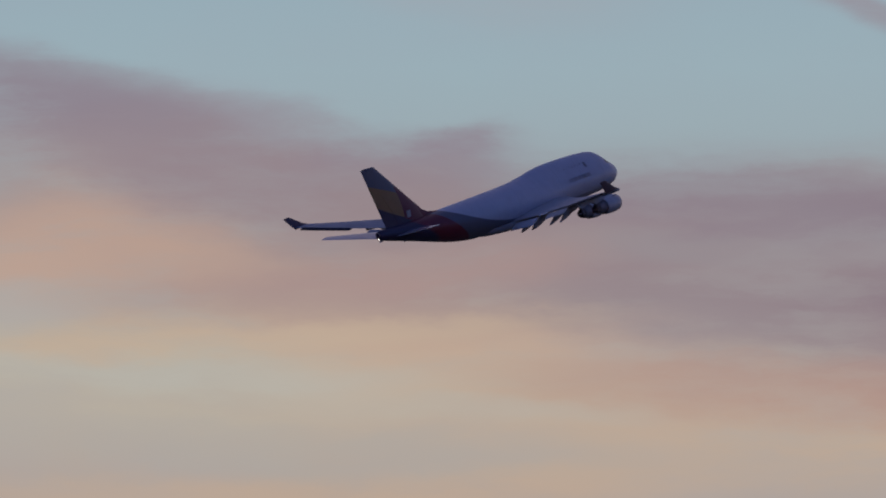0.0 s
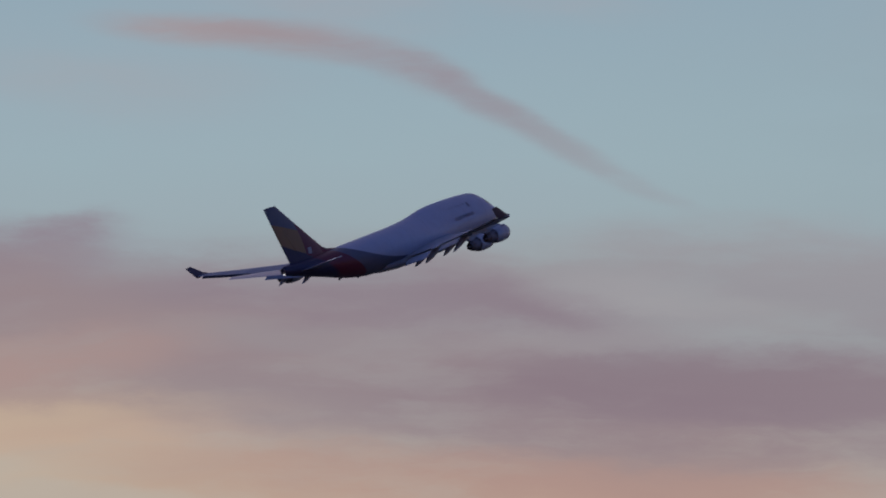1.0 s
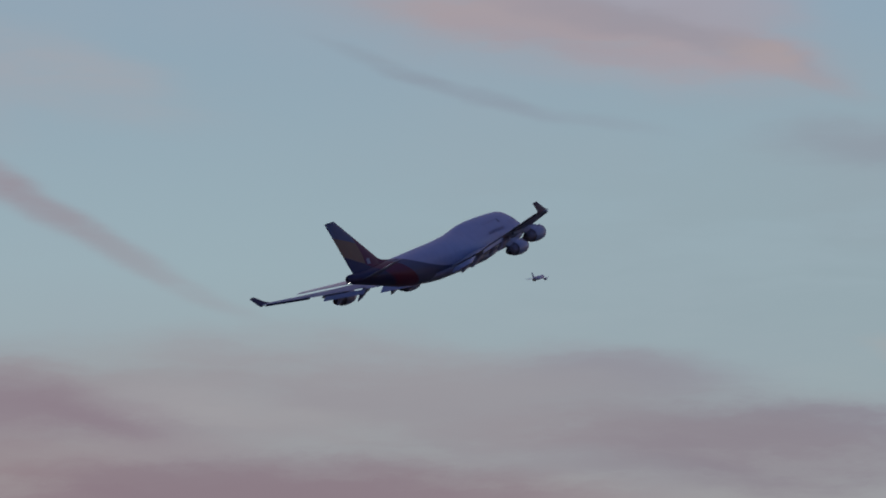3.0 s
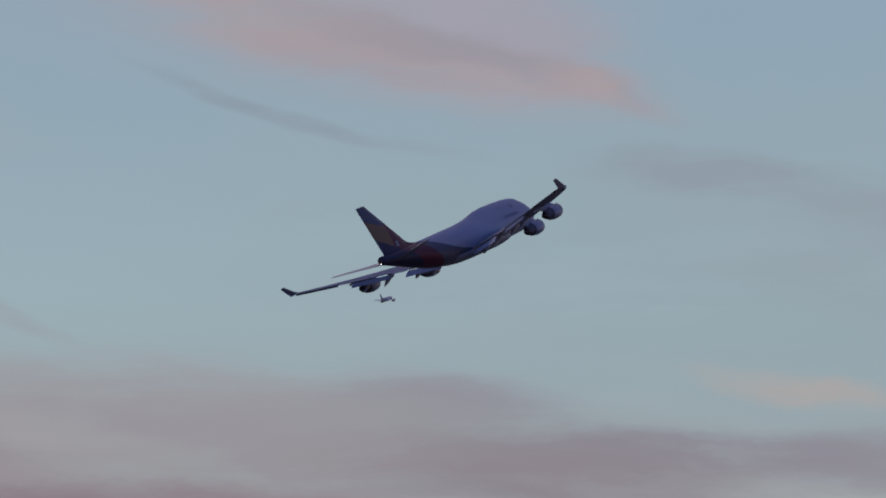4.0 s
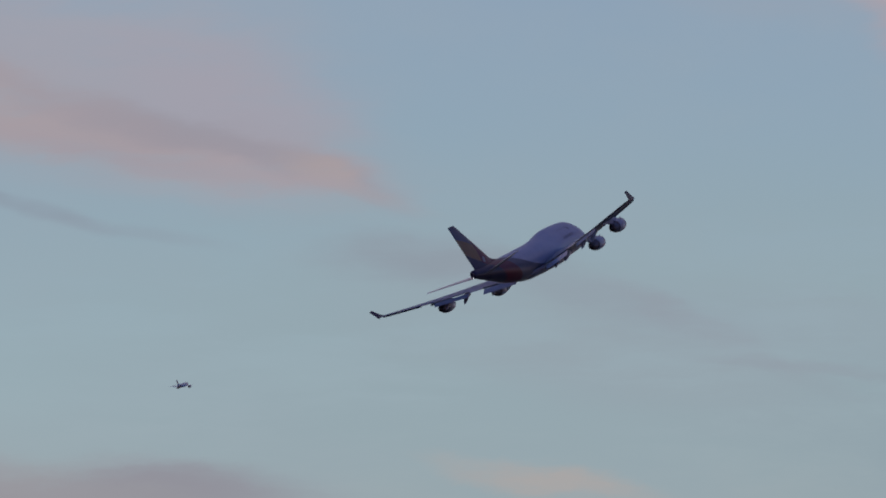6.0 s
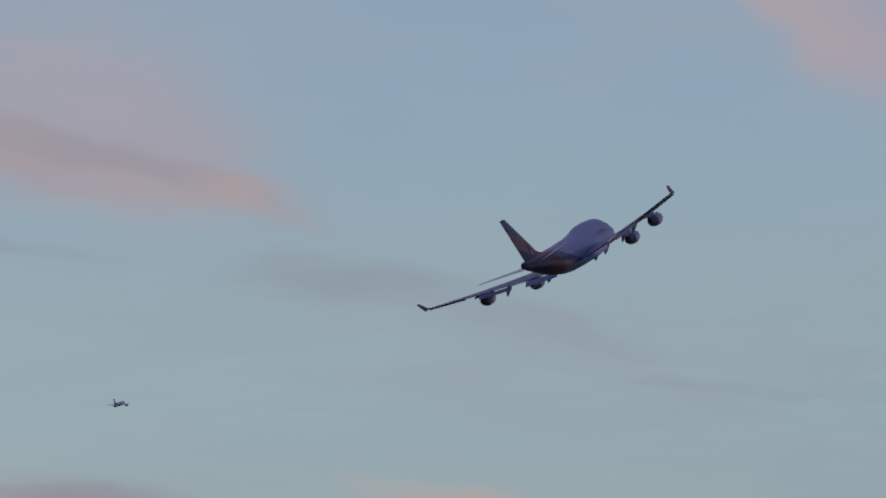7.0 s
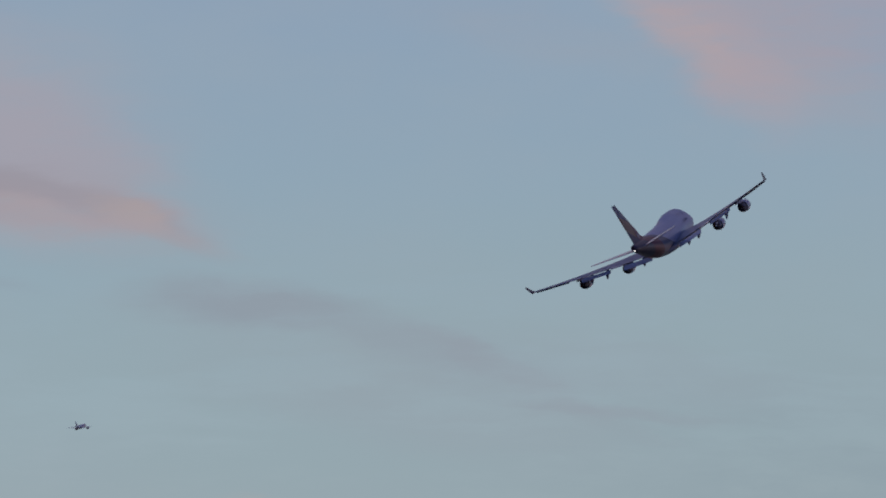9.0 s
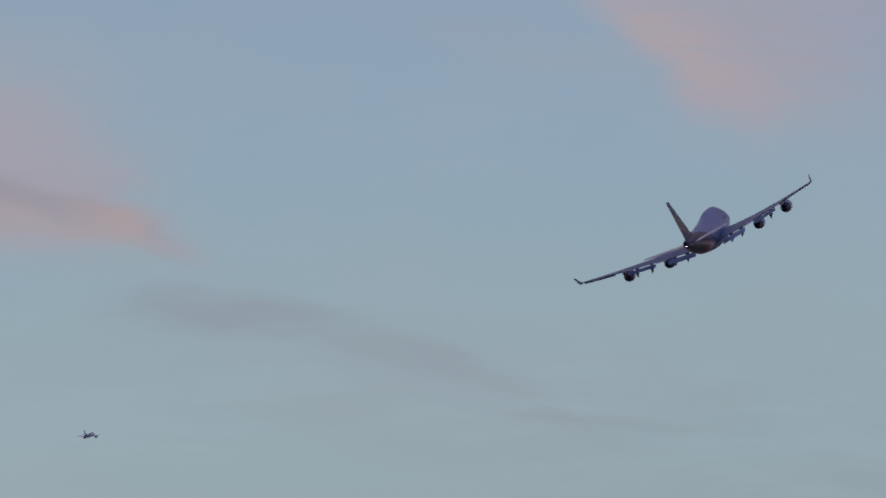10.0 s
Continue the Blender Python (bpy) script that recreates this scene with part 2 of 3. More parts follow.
# ---- materials ----
def material(name, colour, rough=0.4, metal=0.0, grain=0.06, scale=0.6, coat=0.0, glow=0.0, paint=None, shine=0.5):
    """A worn surface: colour with dirt at two scales and a slight unevenness. paint(N, object place) gives the colour."""
    m = bpy.data.materials.new(name)
    m.use_nodes = True
    N = Nodes(m.node_tree)
    p = m.node_tree.nodes["Principled BSDF"]
    place = N.add("ShaderNodeTexCoord").outputs["Object"]
    base = paint(N, place) if paint else tuple(colour) + (1.0,)
    broad = N.noise(place, scale, 4.0).outputs["Fac"]
    close = N.noise(place, scale * 9, 3.0).outputs["Fac"]
    dirt = N.math("ADD", N.math("MULTIPLY", N.step(broad, 0.35, 0.75), grain), N.math("MULTIPLY", N.step(close, 0.4, 0.8), grain * 0.6))
    N.put(p.inputs["Base Color"], N.mix(dirt, base, (0.03, 0.03, 0.032, 1)))
    N.put(p.inputs["Roughness"], N.math("MULTIPLY_ADD", broad, 0.2, rough - 0.1))
    p.inputs["Metallic"].default_value, p.inputs["Specular IOR Level"].default_value = metal, shine
    p.inputs["Coat Weight"].default_value, p.inputs["Coat Roughness"].default_value = coat, 0.16
    bump = N.add("ShaderNodeBump")
    bump.inputs["Strength"].default_value, bump.inputs["Distance"].default_value = 0.15, 0.02
    N.put(bump.inputs["Height"], close), N.put(p.inputs["Normal"], bump.outputs[0])
    if glow:
        p.inputs["Emission Color"].default_value, p.inputs["Emission Strength"].default_value = tuple(colour) + (1.0,), glow
    return m


RED, NAVY, YELLOW, PALE, BELLY = (0.22, 0.025, 0.044, 1), (0.055, 0.04, 0.085, 1), (0.45, 0.24, 0.085, 1), (0.64, 0.67, 0.76, 1), (0.4, 0.4, 0.43, 1)
SLATE = (0.17, 0.17, 0.21, 1)


def hull_paint(N, place):
    """Pale hull, a slate field that sweeps down from the fin's foot to the belly, then red, then navy under the tail."""
    x, y, z = N.split(place)
    rear = N.math("MINIMUM", x, 3.2)
    off = N.math("ADD", rear, 11.5)
    sweep = N.math("MULTIPLY_ADD", N.math("MULTIPLY", off, N.math("ADD", rear, 18.5)), 0.011, N.math("MULTIPLY_ADD", off, -0.4, 0.2))
    under = N.step(N.math("SUBTRACT", z, sweep), 0.12, -0.12)
    colour = N.mix(under, PALE, N.mix(N.step(x, 2.0, 14.0), SLATE, BELLY))
    red = N.step(N.math("ADD", x, N.math("MULTIPLY", z, 1.36)), -16.7, -17.1)
    navy = N.step(N.math("ADD", x, N.math("MULTIPLY", z, 1.4)), -21.9, -23.6)
    seam = N.math("PINGPONG", x, 3.2)
    colour = N.mix(N.math("MULTIPLY", N.step(seam, 0.06, 0.02), 0.22), colour, (0.2, 0.2, 0.22, 1))
    return N.mix(navy, N.mix(red, colour, RED), NAVY)


def fin_paint(N, place):
    """Slate top, yellow field, red leading field with a bowed border, navy foot."""
    x, y, z = N.split(place)
    up = N.math("SUBTRACT", z, 4.27)
    bow = N.math("MULTIPLY", N.math("MULTIPLY", up, up), 0.05)
    red = N.math("MULTIPLY", N.step(N.math("ADD", x, bow), -28.5, -28.25), N.step(z, 9.7, 9.1))
    yellow = N.step(N.math("ADD", z, N.math("MULTIPLY", x, 0.34)), -1.45, -1.65)
    navy = N.step(N.math("ADD", z, N.math("MULTIPLY", x, 0.372)), -6.25, -6.45)
    foot = N.step(N.math("ADD", z, N.math("MULTIPLY", x, 0.45)), -8.5, -8.9)
    return N.mix(foot, N.mix(red, N.mix(navy, N.mix(yellow, SLATE, YELLOW), NAVY), RED), NAVY)


HULL = material("hull_paint", PALE[:3], 0.4, coat=0.12, paint=hull_paint)
FIN = material("fin_paint", SLATE[:3], 0.46, coat=0.15, paint=fin_paint)
WING = material("wing_grey", (0.45, 0.46, 0.49), 0.42, grain=0.15)
COWL = material("cowl_pale", (0.62, 0.63, 0.66), 0.35, coat=0.4, grain=0.12)
TAIL = material("tailplane_pale", (0.6, 0.6, 0.62), 0.22, coat=0.8, grain=0.08)
# wing grey made paler and glossier: the light on the inner flaps, put into colour
FLAP_LIT = material("flap_lit", (0.66, 0.65, 0.66), 0.22, coat=0.9, grain=0.1)
METAL = material("bare_metal", (0.45, 0.44, 0.43), 0.3, 1.0, grain=0.2)
HOT = material("burnt_metal", (0.4, 0.33, 0.31), 0.5, 0.4, grain=0.35, scale=1.4)
DUCT = material("duct_dark", (0.24, 0.23, 0.23), 0.6, grain=0.2)
# base grey darkened for the shade on the core; the grain is dirt
COWL_CORE = material("core_cowl_shaded", (0.36, 0.32, 0.32), 0.5, 0.1, grain=0.4, scale=1.2)
DARK = material("dark_panel", (0.2, 0.2, 0.22), 0.4)
GLASS = material("cockpit_glass", (0.01, 0.012, 0.015), 0.08)
EMBLEM = material("emblem_white", (0.5, 0.48, 0.47), 0.4)
LAMP = material("tail_lamp", (1.0, 0.95, 0.9), 0.3, glow=6.0)
TIP = material("winglet_dark", (0.14, 0.09, 0.11), 0.4)
DROOP = material("aileron_dark", (0.05, 0.047, 0.06), 0.7, shine=0.15)
FAR = material("far_airliner_paint", (0.82, 0.82, 0.78), 0.35, coat=0.8, grain=0.04)
FAR_DARK = material("far_airliner_grey", (0.5, 0.5, 0.48), 0.35, coat=0.8, grain=0.04)
GRASS = material("airfield_grass", (0.11, 0.1, 0.08), 0.9, grain=0.35, scale=0.02)


# ---- building helpers ----
def part(name, bm, mat, parent, label="", smooth=True):
    me = bpy.data.meshes.new(name)
    bmesh.ops.recalc_face_normals(bm, faces=bm.faces)
    bm.to_mesh(me)
    bm.free()
    me.materials.append(mat)
    me.polygons.foreach_set("use_smooth", [smooth] * len(me.polygons))
    if smooth:
        me.set_sharp_from_angle(angle=radians(40))
    ob = new(name, me)
    ob.parent = parent
    return tagged(ob, label=label)


def loft(rings, closed_ends=True, bm=None):
    """Skins a row of rings of points."""
    bm = bm or bmesh.new()
    rows = [[bm.verts.new(p) for p in ring] for ring in rings]
    for a, c in zip(rows, rows[1:]):
        for i in range(len(a)):
            bm.faces.new((a[i - 1], a[i], c[i], c[i - 1]))
    if closed_ends:
        bm.faces.new(rows[0]), bm.faces.new(rows[-1])
    return bm


def foil(lead, trail, thick, n=9, camber=0.0):
    """The outline of a wing section between its two edges, about the plane through them."""
    lead, trail, thick = Vector(lead), Vector(trail), Vector(thick)
    top, bottom = [], []
    for i in range(n + 1):
        s = 0.5 - 0.5 * math.cos(math.pi * i / n)
        t = 10.0 * (0.2969 * math.sqrt(s) - 0.126 * s - 0.3516 * s * s + 0.2843 * s ** 3 - 0.1015 * s ** 4) + 0.02
        mid = lead.lerp(trail, s) + thick.normalized() * camber * math.sin(math.pi * s)
        top.append(mid + thick * t), bottom.append(mid - thick * t)
    return top + bottom[::-1]


def blade(stations, share=(0.0, 1.0), up=(0, 0, 1)):
    """Wing sections (lead, trail, thickness), or the share of their chord between two fractions."""
    rings = []
    for lead, trail, thick in stations:
        lead, trail = Vector(lead), Vector(trail)
        rings.append(foil(lead.lerp(trail, share[0]), lead.lerp(trail, share[1]), Vector(up) * thick))
    return loft(rings)


def slice_of(stations, s0, s1, up=(0, 1, 0), n=8):
    """The share of a full foil's chord between two fractions, with the foil's own thickness there."""
    rings = []
    for lead, trail, thick in stations:
        lead, trail = Vector(lead), Vector(trail)
        top, bottom = [], []
        for i in range(n + 1):
            f = i / n
            s = s0 + (s1 - s0) * (f * f if s0 == 0 else f)
            t = 10.0 * (0.2969 * math.sqrt(s) - 0.126 * s - 0.3516 * s * s + 0.2843 * s ** 3 - 0.1015 * s ** 4) + 0.02
            mid = lead.lerp(trail, s)
            top.append(mid + Vector(up) * thick * t), bottom.append(mid - Vector(up) * thick * t)
        rings.append(top + bottom[::-1])
    return loft(rings)


def tube(stations, n=24, flat=1.0, bm=None, ends=True):
    """A turned body along x: (x, radius, y, z)."""
    return loft([[(x, y + r * math.cos(2 * math.pi * i / n), z + r * flat * math.sin(2 * math.pi * i / n)) for i in range(n)]
                 for x, r, y, z in stations], ends, bm)


def between(table, x):
    """Reads a table of rows by its first column, smoothly."""
    for a, c in zip(table, table[1:]):
        if a[0] >= x >= c[0]:
            f = (a[0] - x) / (a[0] - c[0])
            return [p + (q - p) * f for p, q in zip(a[1:], c[1:])]
    return list(table[0][1:] if x > table[0][0] else table[-1][1:])


# ---- the ground, far below the view ----
bm = bmesh.new()
bmesh.ops.create_circle(bm, cap_ends=True, segments=96, radius=4900)
ground = part("ground", bm, GRASS, None, "flat dry grass airfield at dusk", smooth=False)
tagged(ground, category="ground", kind="structure")

# ---- jumbo freighter: x forward, y to its left, z up, about its middle ----
HULL_LINES = (  # x, half width, bottom, top
    (33.1, 0.06, -0.72, -0.6), (32.95, 0.5, -1.15, -0.1), (32.4, 1.05, -1.75, 0.4), (31.5, 1.65, -2.25, 0.98), (30.4, 2.2, -2.62, 1.55),
    (29.3, 2.6, -2.82, 2.2), (28.2, 2.85, -2.97, 2.98), (27.0, 3.0, -3.05, 3.58), (25.5, 3.12, -3.12, 3.9), (22.0, 3.22, -3.22, 4.15),
    (18.0, 3.25, -3.25, 4.3), (13.0, 3.25, -3.25, 4.35), (10.5, 3.25, -3.25, 4.25), (8.5, 3.25, -3.25, 4.05), (6.5, 3.25, -3.25, 3.78),
    (4.0, 3.25, -3.25, 3.5), (1.0, 3.25, -3.25, 3.36), (-3.0, 3.25, -3.25, 3.3), (-9.0, 3.25, -3.22, 3.3), (-11.5, 3.22, -3.08, 3.3),
    (-14.0, 3.15, -2.78, 3.3), (-17.0, 2.98, -2.28, 3.3), (-20.0, 2.72, -1.62, 3.3), (-24.0, 2.28, -0.68, 3.3), (-28.0, 1.75, 0.22, 3.32),
    (-31.0, 1.32, 0.88, 3.36), (-33.5, 0.98, 1.42, 3.42), (-35.2, 0.72, 1.82, 3.46), (-35.8, 0.5, 2.1, 3.3))


def hull_ring(x, grow=0.0, n=40):
    w, low, top = between(HULL_LINES, x)
    mid = low + min(w, (top - low) / 2)
    ring = []
    for i in range(n):
        a = 2 * math.pi * i / n
        c, s = math.cos(a), math.sin(a)
        tall = (top - mid if s > 0 else mid - low) + grow
        deck = min(1.0, max(0.0, (x - 2.0) / 6.0))
        pinch = 1 - deck * (0.24 * max(0.0, s) + 0.06 * max(0.0, s) ** 3)
        ring.append((x, (w + grow) * c * pinch, mid + tall * s))
    return ring


def hull_patch(corners, side, grow=0.02, steps=6):
    """A thin panel on the hull's flank between (x0, z0) and (x1, z1)."""
    x0, z0, x1, z1 = corners
    bm, rows = bmesh.new(), []
    for i in range(steps + 1):
        x = x0 + (x1 - x0) * i / steps
        ring = [p for p in hull_ring(x, grow, 160) if p[1] >= 0]
        row = []
        for j in range(4):
            z = z0 + (z1 - z0) * j / 3
            p = min(ring, key=lambda q: abs(q[2] - z))
            row.append(bm.verts.new((x, side * p[1], z)))
        rows.append(row)
    for a, c in zip(rows, rows[1:]):
        for j in range(3):
            bm.faces.new((a[j], a[j + 1], c[j + 1], c[j]))
    bmesh.ops.solidify(bm, geom=bm.faces[:], thickness=0.03)
    return bm


def wing_line(y):
    """Leading edge x, trailing edge x, height and thickness of the wing at y."""
    lead, trail, thick = between([(-30.6, -11.4, -15.6, 0.3), (-21.0, -3.2, -11.2, 0.66), (-12.0, 5.2, -6.0, 1.05), (-3.2, 14.0, -2.2, 1.6), (0.0, 17.0, -1.6, 1.8)][::-1], -abs(y))
    rise = max(0.0, (abs(y) - 3.2) / 27.7)
    return lead, trail, -2.0 + 4.6 * rise ** 1.25, thick


def wing_rows(ys, side, drop=0.0, back=0.0):
    rows = []
    for y in ys:
        lead, trail, z, thick = wing_line(y)
        twist = math.tan(radians(2.0 - 5.2 * y / 31)) * (lead - trail) / 2
        rows.append(((lead - back, side * y, z + twist - drop), (trail - back, side * y, z - twist - drop), thick / 2))
    return rows


def flap_at(y0, y1, side, chord, angle, gap, low):
    """One drooped flap slab behind the wing's trailing edge."""
    rows = []
    for y in (y0, (y0 + y1) / 2, y1):
        lead, trail, z, thick = wing_line(y)
        z -= math.tan(radians(2.0 - 5.2 * y / 31)) * (lead - trail) / 2
        x = trail - gap
        rows.append(((x, side * y, z - low), (x - chord * math.cos(radians(angle)), side * y, z - low - chord * math.sin(radians(angle))), 0.16))
    return blade(rows)


def engine(jet, y, side):
    inner = abs(y) < 15
    front, z = (9.7, -3.1) if inner else (0.9, -1.4)
    yy = side * y
    bm = tube([(front - 0.9, 1.02, yy, z), (front - 0.25, 1.1, yy, z), (front, 1.2, yy, z), (front - 0.15, 1.3, yy, z), (front - 1.2, 1.42, yy, z),
               (front - 2.2, 1.43, yy, z), (front - 3.2, 1.36, yy, z), (front - 4.0, 1.24, yy, z), (front - 3.97, 1.2, yy, z), (front - 3.0, 1.22, yy, z)], 32, ends=False)
    cowl = part("engine", bm, COWL, jet, "pale turbofan nacelle under the wing")
    part("intake_lip", tube([(front - 0.3, 1.12, yy, z), (front + 0.02, 1.21, yy, z), (front - 0.3, 1.335, yy, z)], 32, ends=False), METAL, cowl, "bare metal intake lip")
    bm = tube([(front - 0.95, 1.02, yy, z), (front - 1.0, 0.36, yy, z), (front - 0.5, 0.02, yy, z)])
    part("fan", bm, DARK, cowl, "dark fan with a pointed spinner")
    part("fan_duct", tube([(front - 3.3, 1.23, yy, z), (front - 3.32, 0.85, yy, z)], 32, ends=True), DUCT, cowl, "dark annular fan duct")
    bm = tube([(front - 3.3, 1.02, yy, z), (front - 4.2, 1.02, yy, z), (front - 5.0, 0.94, yy, z), (front - 5.6, 0.82, yy, z), (front - 5.58, 0.78, yy, z), (front - 5.0, 0.74, yy, z)], 28, ends=False)
    core = part("core_cowl", bm, COWL_CORE, cowl, "dirty grey core cowl, darkened for shade")
    part("core_nozzle", tube([(front - 5.2, 0.76, yy, z), (front - 6.2, 0.6, yy, z), (front - 6.18, 0.55, yy, z), (front - 5.4, 0.52, yy, z)], 24, ends=False), HOT, core, "burnt metal core nozzle")
    part("exhaust_cone", tube([(front - 5.2, 0.4, yy, z), (front - 6.2, 0.28, yy, z), (front - 6.8, 0.04, yy, z)], 16), HOT, core)
    for turn_at in (55, 125):
        a = radians(turn_at)
        c, d = math.cos(a), math.sin(a)
        rings = [[(front - x, yy + r * c - 0.04 * d, z + r * d + 0.04 * c), (front - x, yy + r * c + 0.04 * d, z + r * d - 0.04 * c),
                  (front - x, yy + q * c + 0.04 * d, z + q * d - 0.04 * c), (front - x, yy + q * c - 0.04 * d, z + q * d + 0.04 * c)]
                 for x, r, q in ((0.7, 1.3, 1.34), (1.1, 1.36, 1.72), (2.0, 1.38, 1.6))]
        part("nacelle_strake", loft(rings), COWL, cowl)
    lead, trail, wz, thick = wing_line(y)
    rings = []
    for x, low, top in ((front - 0.9, z + 1.25, z + 1.5), (front - 2.4, z + 1.3, z + 1.85), (min(lead, front - 3.6), z + 0.9, wz - 0.05), (front - 5.4, z + 0.62, wz + 0.05), (front - 6.9, wz - 0.85, wz - 0.1), (lead - 6.2, wz - 0.6, wz - 0.3)):
        top = max(top, low + 0.12)
        rings.append([(x, yy - 0.22, low), (x, yy + 0.22, low), (x, yy + 0.2, top), (x, yy - 0.2, top)])
    part("pylon", loft(rings), WING, jet)


def canoe(jet, y, side):
    """A flap track fairing, drooping with its flap."""
    lead, trail, z, thick = wing_line(y)
    rows = []
    for i in range(9):
        s = i / 8
        r = (0.6 if y < 10 else 0.5) * math.sin(math.pi * min(1.0, 0.08 + 0.92 * s)) ** 0.6 * (1 - 0.45 * s) + 0.02
        drop = 0.6 + 2.1 * max(0.0, s - 0.3)
        rows.append((trail + 3.8 - 5.6 * s, r, side * y, z - drop))
    part("flap_track_fairing", tube(rows, 12, 1.35), WING, jet)


def make_jumbo():
    jet = tagged(new("jumbo_jet"), "pale four-engined cargo jet with yellow and red tail, flaps down", "airplane")
    xs = [r[0] for r in HULL_LINES]
    fine = sorted({round(a + (c - a) * k / 3, 3) for a, c in zip(xs, xs[1:]) for k in range(3)} | {xs[-1]}, reverse=True)
    part("fuselage", loft([hull_ring(x) for x in fine]), HULL, jet, "pale hull with grey belly and red and navy rear")
    # belly fairing between the wings
    rings = []
    for x, w, low in ((19, 1.2, -3.2), (17, 2.6, -3.55), (13, 3.5, -3.85), (4, 3.65, -3.9), (-3, 3.45, -3.8), (-7, 2.6, -3.5), (-9, 1.2, -3.2)):
        rings.append([(x, w * math.cos(math.pi * i / 12) * (1.0 if i in (0, 12) else 1.02), -2.3 + (low + 2.3) * math.sin(math.pi * i / 12) ** 0.7) for i in range(13)])
    part("belly_fairing", loft(rings), WING, jet)
    # upright tail
    def fin_at(f):
        lead = -22.5 - 6.54 * f if f < 0.245 else -24.1 - 12.58 * (f - 0.245)
        return ((lead, 0, 2.9 + 10.6 * f), (-33.1 - 4.1 * f, 0, 2.9 + 10.75 * f), 0.55 - 0.33 * f)

    part("fin", slice_of([fin_at(0), fin_at(0.12), fin_at(0.245), fin_at(0.5), fin_at(0.75), fin_at(1)], 0.0, 0.7), FIN, jet, "swept fin in yellow, red, slate and navy")
    part("dorsal_fillet", blade([((-17.2, 0, 3.05), (-26, 0, 3.05), 0.34), ((-21.3, 0, 3.75), (-26, 0, 3.75), 0.26), ((-22.7, 0, 4.35), (-26, 0, 4.35), 0.2), ((-24.3, 0, 5.8), (-26.5, 0, 5.8), 0.05)], up=(0, 1, 0)), FIN, jet)
    for low, top in ((0.03, 0.4755), (0.476, 0.995)):
        part("rudder", slice_of([fin_at(low + (top - low) * k / 3) for k in range(4)], 0.704, 1.0), FIN, jet)
    for side in (1, -1):
        bm = bmesh.new()
        bmesh.ops.create_cube(bm, size=1, matrix=Matrix.LocRotScale((-27.2, side * 0.52, 4.5), Euler((0, 0, 0)), (1.05, 0.1, 1.05)))
        part("emblem", bm, EMBLEM, jet, "small white square emblem", smooth=False)
        # wing, its outer panel, winglet, flaps and ailerons
        wing = part("wing", blade(wing_rows((0, 3.2, 7.5, 12.0, 16.5, 21.0, 26.0, 30.6), side)), WING, jet, "long swept grey wing")
        tip = wing_line(30.6)
        rows = [((tip[0] - 0.3, side * 30.55, tip[2]), (tip[1], side * 30.55, tip[2] - 0.2), 0.14),
                ((tip[0] - 1.7, side * 30.8, tip[2] + 0.5), (tip[1] - 0.5, side * 30.8, tip[2] + 0.4), 0.12),
                ((tip[0] - 4.5, side * 31.2, tip[2] + 2.05), (tip[1] - 1.9, side * 31.2, tip[2] + 1.95), 0.06)]
        part("winglet", blade(rows, up=(0, 1, 0)), TIP, wing, "dark upturned winglet")
        part("flap", flap_at(3.7, 10.2, side, 2.4, 22, 0.2, 0.34), FLAP_LIT, wing)
        part("flap", flap_at(13.2, 19.6, side, 1.7, 22, 0.15, 0.3), WING, wing)
        part("flap", flap_at(10.5, 13.0, side, 1.2, 4, -0.3, 0.06), FLAP_LIT, wing)
        part("aileron", flap_at(22.4, 29.5, side, 1.3, 6, -0.45, 0.06), DROOP, wing)
        for y0, y1 in ((4.6, 10.6), (13.2, 19.8), (22.2, 29.8)):
            rows = []
            for y in (y0, (y0 + y1) / 2, y1):
                lead, trail, z, thick = wing_line(y)
                z += math.tan(radians(2.0 - 5.2 * y / 31)) * (lead - trail) / 2
                rows.append(((lead + 0.42, side * y, z - 0.22), (lead - 0.75, side * y, z + 0.12), 0.15 + thick * 0.1))
            part("slat", blade(rows), WING, wing)
        for y in (5.9, 8.9, 14.4, 17.8):
            canoe(jet, y, side)
        for y in (12.0, 21.0):
            engine(jet, y, side)
        # level tail
        tail = part("tailplane", blade([((-24.6, 0, 1.6), (-32.0, 0, 1.75), 0.36), ((-26.2, side * 1.9, 1.8), (-32.4, side * 1.9, 1.95), 0.3),
                                        ((-34.0, side * 10.9, 3.2), (-35.9, side * 10.9, 3.2), 0.09)]), TAIL, jet, "grey swept tailplane")
        part("elevator", blade([((-32.3, side * 2.2, 1.98), (-33.6, side * 2.2, 1.96), 0.1), ((-35.8, side * 10.7, 3.18), (-36.4, side * 10.7, 3.16), 0.05)]), TAIL, tail)
        # panes, doors and lettering bars on the flank
        for k in range(3):
            part("cockpit_window", hull_patch((29.5 - 0.55 * k, 1.05 + 0.2 * k, 29.03 - 0.55 * k, 1.5 + 0.2 * k), side, 0.015, 3), GLASS, jet)
        part("flank_mark", hull_patch((21.9, 1.95, 21.3, 2.75), side, 0.02, 3), MARK, jet, "small dark mark on the hull")
        for k in range(7):
            part("upper_deck_window", hull_patch((20.6 - 0.8 * k, 2.55, 20.32 - 0.8 * k, 2.85), side, 0.015, 2), PANE, jet)
        for k in range(5):
            part("lettering_bar", hull_patch((21.7 - 1.32 * k, 0.45, 20.55 - 1.32 * k, 1.05), side, 0.016, 3), SLATE_BAR, jet, "unreadable lettering as a slate bar", False)
        part("cargo_door", hull_patch((-10.2, -0.6, -13.6, 2.2), side, 0.01, 6), COWL, jet) if side > 0 else None
